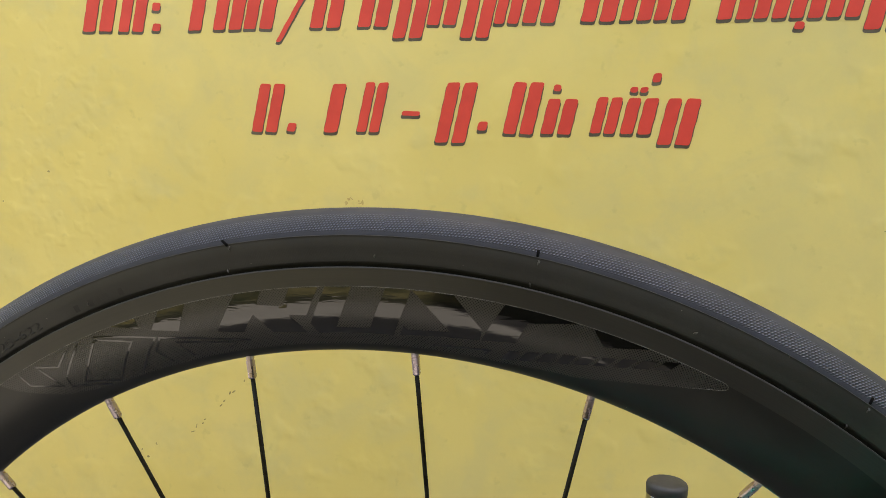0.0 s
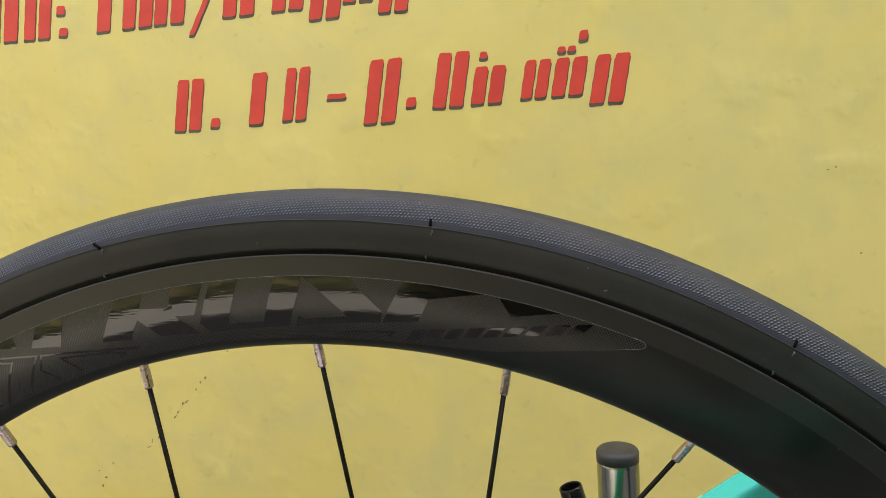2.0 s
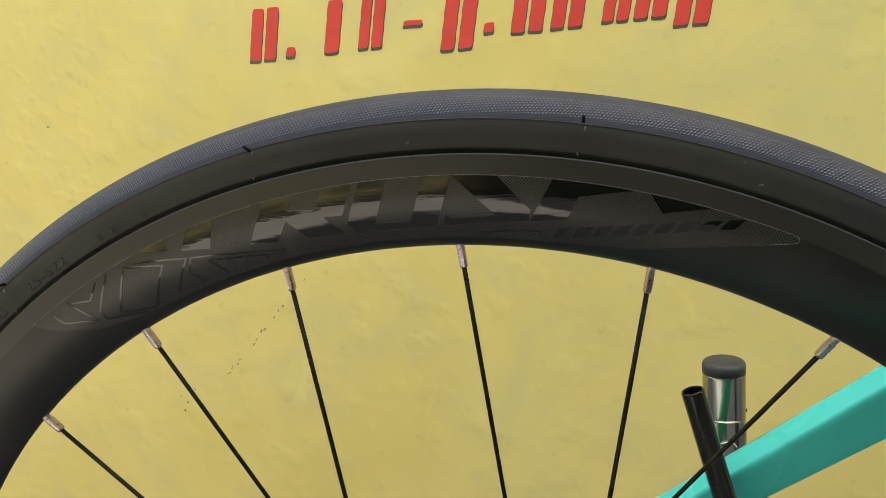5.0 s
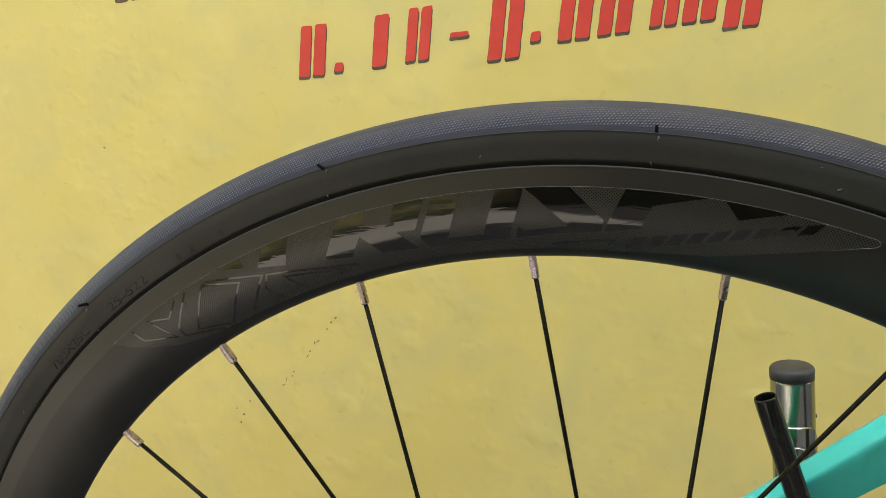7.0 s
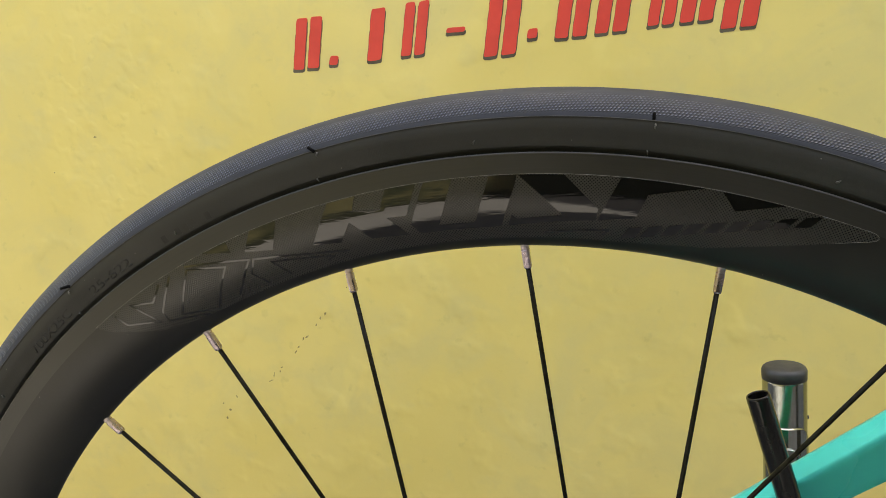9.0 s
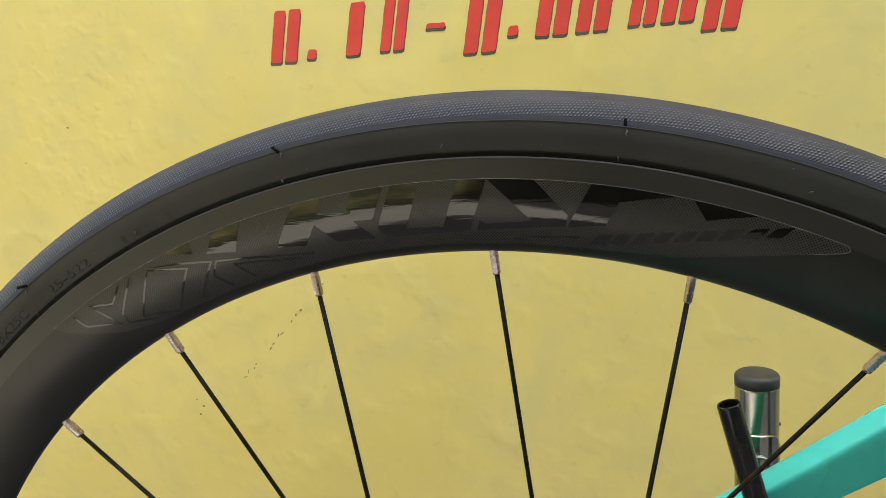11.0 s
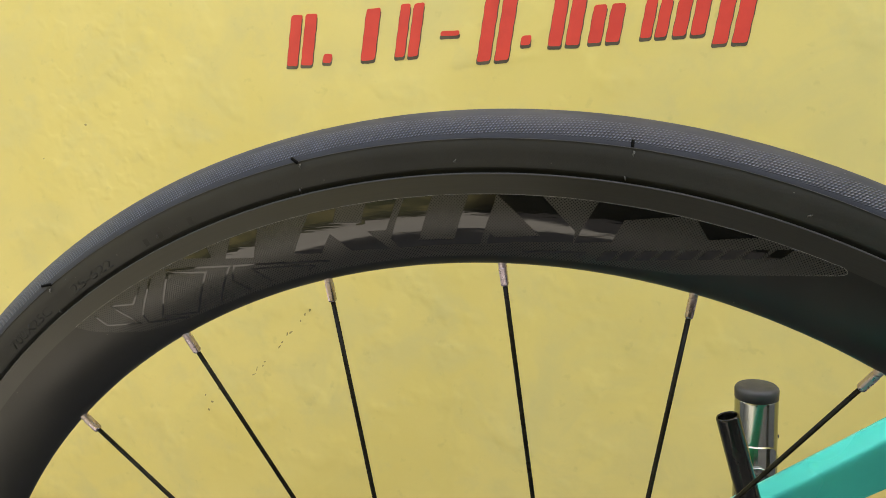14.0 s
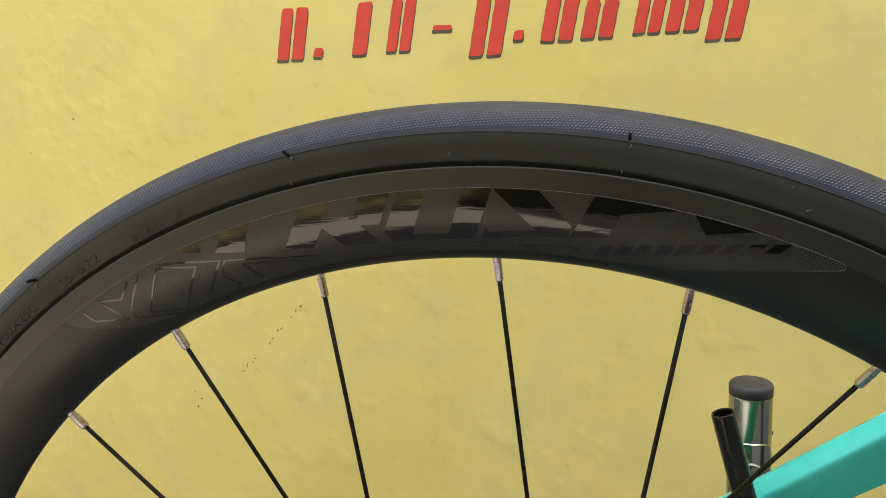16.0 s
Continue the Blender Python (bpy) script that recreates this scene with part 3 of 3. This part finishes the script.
rng = random.Random(9)
for c in (-57.4, -35.0, -11.9, 10.2, 32.5, 55.0):
    lean, lo = (1.0, 63) if c < -20 else (0.42, 66) if c < 0 else (0.04, 62)
    tube("tread_slit", [on_tyre(c + lean * f, lo + 12 * f, RT - 0.0002) for f in (0, 0.1, 0.9, 1)], [0.0005, 0.0007, 0.0007, 0.0005], SLIT, tyre, "", 6)
    h = c + min(lean, 0.5) + 0.12
    tube("rubber_hair", [on_tyre(h, 80, RT - 0.0006), on_tyre(h + 0.05, 82, RT + 0.0004), on_tyre(h - 0.03, 85, RT + 0.0006), on_tyre(h + 0.02, 88, RT + 0.0004)], [0.0004, 0.0003, 0.00025, 0.0001], HAIR, tyre, "", 5)
    tube("rubber_hair", [on_side(c - 0.10, 0.3178, -0.0002), on_side(c - 0.06, 0.3172, 0.0010), on_side(c - 0.02, 0.3162, 0.0016)], [0.0003, 0.0003, 0.0001], HAIR, tyre, "", 5)
    c += 11.1
    tube("rubber_hair", [on_side(c - 0.05, 0.3196, -0.0003), on_side(c, 0.3199, 0.0006), on_side(c + 0.1, 0.3207, 0.0009)], [0.00045, 0.0004, 0.0002], HAIR, tyre, "", 5)


# moulding lines where the tread ends
for ang, rad in ((75.2, 0.00012), (-75.2, 0.00012)):
    r0, y0 = tyre_point(ang, RT - 0.00005)
    turned("mould_line", [(r0 + rad * math.cos(t), y0 + rad * math.sin(t)) for t in (0, 1.26, 2.51, 3.77, 5.03, 6.28)], 256, MOULD, tyre, "thin raised moulding line")


def sidewall_text(words, deg0, deg1, r_mid, height):
    """Raised size marking bent round the sidewall."""
    cu = bpy.data.curves.new("size_marking", "FONT")
    cu.body, cu.size, cu.offset = words, 1.0, 0.012
    tmp = new("marking_source", cu)
    dg = bpy.context.evaluated_depsgraph_get()
    me = bpy.data.meshes.new_from_object(tmp.evaluated_get(dg))
    bpy.data.objects.remove(tmp)
    xs = [v.co.x for v in me.vertices]
    ys = [v.co.y for v in me.vertices]
    x0, x1, y0, y1 = min(xs), max(xs), min(ys), max(ys)
    bm = bmesh.new()
    bm.from_mesh(me)
    bmesh.ops.triangulate(bm, faces=bm.faces)
    ext = bmesh.ops.extrude_face_region(bm, geom=bm.faces[:])
    lifted = {v for v in ext["geom"] if isinstance(v, bmesh.types.BMVert)}
    for v in bm.verts:
        a = radians(deg0 + (deg1 - deg0) * (v.co.x - x0) / (x1 - x0) + TURN)
        r = r_mid + height * ((v.co.y - y0) / (y1 - y0) - 0.5)
        y = -side_y(r) - (0.00010 if v in lifted else -0.0002)
        v.co = (r * math.sin(a), y, r * math.cos(a))
    bmesh.ops.recalc_face_normals(bm, faces=bm.faces)
    part("size_marking", bm, EMBOSS, tyre, "raised rubber size marking")


sidewall_text("700X25C", -40.9, -35.7, 0.3208, 0.0040)
sidewall_text("25-622", -33.0, -28.5, 0.3208, 0.0040)
for k in range(7):
    if k in (1, 5):
        continue
    a0 = -25.2 + k * 0.68
    bm = bmesh.new()
    vs = []
    for a, r in ((a0, 0.3185), (a0 + 0.42, 0.3185), (a0 + 0.42, 0.3216), (a0, 0.3216)):
        y = -side_y(r)
        aa = radians(a + TURN)
        vs.append(((r * math.sin(aa), y - 0.00007, r * math.cos(aa)), (r * math.sin(aa), y + 0.0002, r * math.cos(aa))))
    f = [bm.verts.new(v[0]) for v in vs]
    g = [bm.verts.new(v[1]) for v in vs]
    bm.faces.new(f)
    for i in range(4):
        bm.faces.new((f[i], g[i], g[(i + 1) % 4], f[(i + 1) % 4]))
    bmesh.ops.recalc_face_normals(bm, faces=bm.faces)
    part("raised_bar", bm, EMBOSS, tyre, "raised rubber marking bar")

# hub and spokes
hub_prof = [(0.0, -0.052), (0.009, -0.052), (0.010, -0.022), (0.031, -0.0205), (0.032, -0.0185), (0.031, -0.0165), (0.014, -0.013), (0.012, 0.010),
            (0.014, 0.030), (0.031, 0.0325), (0.032, 0.0345), (0.031, 0.0365), (0.010, 0.039), (0.009, 0.060), (0.0, 0.060)]
turned("hub", hub_prof, 48, HUB, bike, "black alloy hub")
OFFSET, R_HOOK = 0.0275, 0.029


def spoke_meshes(side, sign):
    """Spoke and nipple for a nipple hole at the top of the rim."""
    g = math.asin(OFFSET / R_IN)
    d2 = Vector((-math.sin(g) * sign, 0, -math.cos(g)))
    run = R_IN * math.cos(g) - math.sqrt(R_HOOK ** 2 - OFFSET ** 2)
    start = Vector((0, 0, R_IN + 0.001))
    end = Vector((0, 0, R_IN)) + d2 * run + Vector((0, -0.0185 if side == "near" else 0.0345, 0))
    d = (end - start).normalized()
    s = tube("spoke", [start + d * 0.009, start + d * 0.06, end], 0.00098, SPOKE, None, "", 10)
    # nipple: round collar, square shank, small shoulder
    up = Vector((0, 1, 0))
    sx = d.cross(up).normalized()
    sy = d.cross(sx)
    verts, faces, rings = [], [], []
    for dist, rad, sq in ((-0.001, 0.0018, 0), (0.0006, 0.0018, 0), (0.0010, 0.0016, 0.5), (0.0020, 0.0016, 0.8), (0.0022, 0.00146, 0.6), (0.0025, 0.00146, 0.6), (0.0027, 0.0016, 1), (0.0098, 0.00155, 1), (0.0104, 0.0013, 0.6), (0.0106, 0.0010, 0)):
        ring = []
        for k in range(16):
            a = 2 * math.pi * k / 16 + math.pi / 8
            box = 1 / max(abs(math.cos(a)), abs(math.sin(a)))
            rr = rad * (1 + sq * (min(box, 1.22) - 1))
            ring.append(len(verts))
            verts.append(tuple(start + d * dist + (sx * math.cos(a) + sy * math.sin(a)) * rr))
        rings.append(ring)
    for r0, r1 in zip(rings, rings[1:]):
        for k in range(16):
            faces.append((r0[k], r0[(k + 1) % 16], r1[(k + 1) % 16], r1[k]))
    faces.append(tuple(rings[-1]))
    nip = mesh_object("nipple", verts, faces, NIPPLE, None, False, s, "nickel plated square nipple")
    return s, nip


NUDGE = {1: -0.15, 2: -0.3, 3: -0.7, 22: 0.15}  # degrees by which single nipples sit off the even pitch
SLANT = {0: -1.2, 23: -0.8}  # degrees by which a single spoke runs off the even lacing
KINDS = (("near", 1), ("far", -1), ("near", -1), ("far", 1))
first = [spoke_meshes(*k) for k in KINDS]
for k in range(24):
    s, nip = first[k % 4]
    if k >= 4:
        s2, n2 = new("spoke", s.data), new("nipple", nip.data)
        n2.parent = s2
        tagged(n2, "nickel plated square nipple")
        s = s2
    s.parent = bike
    at_rim = Matrix.Translation((0, 0, R_IN))
    tilt = at_rim @ Matrix.Rotation(radians(SLANT.get(k, 0.0)), 4, "Y") @ at_rim.inverted()
    s.matrix_basis = Matrix.Rotation(radians(-12.9 + 15 * k + TURN + NUDGE.get(k, 0.0)), 4, "Y") @ tilt


# seat stays: faceted section swept from the dropout, past the rim, towards the seat tube
def seat_stay(side, y0, zu0, su, zl0, sl):
    verts, faces = [], []
    path = []
    for x in (0.0, 0.02, 0.045, 0.08, 0.15, 0.22, 0.29, 0.36, 0.42):
        zu = zu0 + su * (x - 0.15)
        zl = zl0 + sl * (x - 0.15)
        mid, half = (zu + zl) / 2, (zu - zl) / 2
        if x < 0.08:
            f = x / 0.08
            mid = mid * f + 0.004 * (1 - f) + 0.02 * f * (1 - f)
            half = half * f + 0.009 * (1 - f)
        path.append((x, mid, half, y0 - 0.1 * (x - 0.15)))
    # section: (across, up) in half-heights, corners rounded; a sloping upper facet over a tall flank
    corners = [((-0.82, 0.73), 0.20), ((0.10, 1.02), 0.20), ((0.80, 0.78), 0.35), ((0.75, -0.60), 0.35), ((0.35, -1.04), 0.35), ((-0.10, -1.0), 0.2)]
    sec = []
    for i, (c, f) in enumerate(corners):
        p, q = Vector(corners[i - 1][0]), Vector(corners[(i + 1) % len(corners)][0])
        c = Vector(c)
        a, b = c.lerp(p, f), c.lerp(q, f)
        for k in range(7):
            t = k / 6
            sec.append(tuple(a * (1 - t) ** 2 + c * 2 * t * (1 - t) + b * t * t))
    n = len(sec)
    for x, mid, half, yy in path:
        for u, w in sec:
            verts.append((x, (yy + u * 0.011) * side if side > 0 else -(yy - u * 0.011), mid + w * half))
    for i in range(len(path) - 1):
        for k in range(n):
            k2 = (k + 1) % n
            faces.append((i * n + k, i * n + k2, (i + 1) * n + k2, (i + 1) * n + k))
    faces.append(tuple(range(n - 1, -1, -1)))
    faces.append(tuple(range((len(path) - 1) * n, len(path) * n)))
    ob = mesh_object("seat_stay", verts, faces, TEAL, None, True, bike, "glossy teal painted seat stay")
    ob.matrix_basis = LEAN.inverted() @ SKEW.inverted() @ LEAN
    bm = bmesh.new()
    bm.from_mesh(ob.data)
    bmesh.ops.recalc_face_normals(bm, faces=bm.faces)
    for f in bm.faces:
        f.smooth = True
    bm.to_mesh(ob.data)
    bm.free()


seat_stay(1, 0.065, 0.1753, 0.779, 0.1418, 0.705)
seat_stay(-1, 0.055, 0.2040, 0.880, 0.1690, 0.800)

# ---- chrome post with cap, standing behind the wheel ----
def to_world(p):
    return Vector((0, 0, HUB_Z)) + (LEAN.to_3x3() @ Vector(p))


px, py, _ = to_world((0.1250, 0.1298, 0.16))
top_z = to_world((0.125, 0.1298, 0.1748)).z
post = new("stand_post")
post.matrix_world = Matrix.Translation((px, py, 0))
tagged(post, "chrome stand post with a black rubber cap", "stand")
R_POST = 0.0112


def turned_z(name, profile, segs, material, parent, label=""):
    """A profile of (r, z) turned about the upright axis."""
    verts, faces, n = [], [], len(profile)
    for i in range(segs):
        a = 2 * math.pi * i / segs
        verts += [(r * math.cos(a), r * math.sin(a), z) for r, z in profile]
    for i in range(segs):
        i2 = (i + 1) % segs
        for j in range(n - 1):
            faces.append((i * n + j, i2 * n + j, i2 * n + j + 1, i * n + j + 1))
    return mesh_object(name, verts, faces, material, None, True, parent, label)


turned_z("pole", [(R_POST, 0.0), (R_POST, 0.3), (R_POST, top_z - 0.009), (R_POST, top_z - 0.008), (R_POST, top_z - 0.0071), (R_POST - 0.0001, top_z - 0.0068), (R_POST - 0.0005, top_z - 0.0063), (0.004, top_z - 0.0063)], 48, CHROME, post, "chrome plated round pole")
turned_z("cap", [(R_POST - 0.001, top_z - 0.0070), (R_POST + 0.0001, top_z - 0.0068), (R_POST + 0.0002, top_z - 0.0022), (R_POST - 0.0002, top_z - 0.0012), (R_POST - 0.0010, top_z - 0.0004), (R_POST - 0.0022, top_z), (R_POST * 0.5, top_z + 0.0004), (0.0, top_z + 0.0005)], 48, CAP, post, "black rubber end cap")
base = turned_z("foot", [(0.0, 0.012), (R_POST, 0.012), (0.05, 0.010), (0.055, 0.006), (0.055, 0.0), (0.0, 0.0)], 40, CHROME, post, "chrome round foot")
# clamp plate wrapped on the pole
cz = top_z - 0.0453
verts, faces = [], []
for k in range(13):
    a = radians(-150 + 10 * k)
    for rad, z in ((R_POST + 0.0003, cz - 0.03), (R_POST + 0.0012, cz - 0.03), (R_POST + 0.0012, cz + 0.014 - 0.0065 * (abs(k - 6) / 6) ** 5), (R_POST + 0.0003, cz + 0.0145 - 0.0065 * (abs(k - 6) / 6) ** 5)):
        verts.append((rad * math.cos(a), rad * math.sin(a), z))
for k in range(12):
    for j in range(4):
        j2 = (j + 1) % 4
        faces.append((k * 4 + j, k * 4 + j2, (k + 1) * 4 + j2, (k + 1) * 4 + j))
faces += [(3, 2, 1, 0), (48, 49, 50, 51)]
clamp = mesh_object("clamp_plate", verts, faces, CHROME, None, False, post, "bent chrome clamp plate")
arc = []
for k in range(13):
    a = radians(180 - 15 * k)
    ang = radians(-90 + 24 * math.cos(a))
    arc.append(((R_POST + 0.002) * math.cos(ang), (R_POST + 0.002) * math.sin(ang), cz - 0.003 + 0.006 * math.sin(a)))
arc = [(arc[0][0], arc[0][1], cz - 0.028)] + arc + [(arc[-1][0], arc[-1][1], cz - 0.028)]
tube("wire_loop", arc, 0.0009, CHROME, post, "thin chrome wire loop", 8)
tube("set_screw", [(R_POST - 0.001, 0.002, cz + 0.0155), (R_POST + 0.0010, 0.002, cz + 0.0155)], 0.0011, HUB, post, "", 8)

# ---- black hollow tube leaning beside the post ----
a = to_world((0.1010, 0.0530, 0.1932))
b = to_world((0.1010 + 0.270 * 0.50, 0.0530, -0.307))
b.y = a.y
pipe = new("black_tube")
tagged(pipe, "glossy black hollow plastic tube standing beside the post", "tube")
pipe.location = (b.x, b.y, 0)
low = Vector((0, 0, 0.001))
high = a - Vector((b.x, b.y, 0))
axis = (high - low).normalized()
sx = axis.cross(Vector((0, 1, 0))).normalized()
sy = axis.cross(sx)
verts, faces = [], []
L = (high - low).length
RO, RI = 0.0052, 0.0042
loop = [(RO, 0.0), (RO, L - 0.003), (RO, L - 0.0012), (RO, L - 0.0008), (RO - 0.0001, L - 0.0004), (RO - 0.0003, L - 0.0001), (RO - 0.0005, L), (RI + 0.0004, L), (RI + 0.0001, L - 0.0002), (RI, L - 0.0006), (RI, L - 0.002), (RI, L - 0.12), (0.0, L - 0.12)]
for k in range(32):
    t = 2 * math.pi * k / 32
    for r, d in loop:
        verts.append(tuple(low + axis * d + (sx * math.cos(t) + sy * math.sin(t)) * r))
m = len(loop)
for k in range(32):
    k2 = (k + 1) % 32
    for j in range(m - 1):
        faces.append((k * m + j, k2 * m + j, k2 * m + j + 1, k * m + j + 1))
shell = mesh_object("tube_wall", verts, faces, BLACK, None, True, pipe)
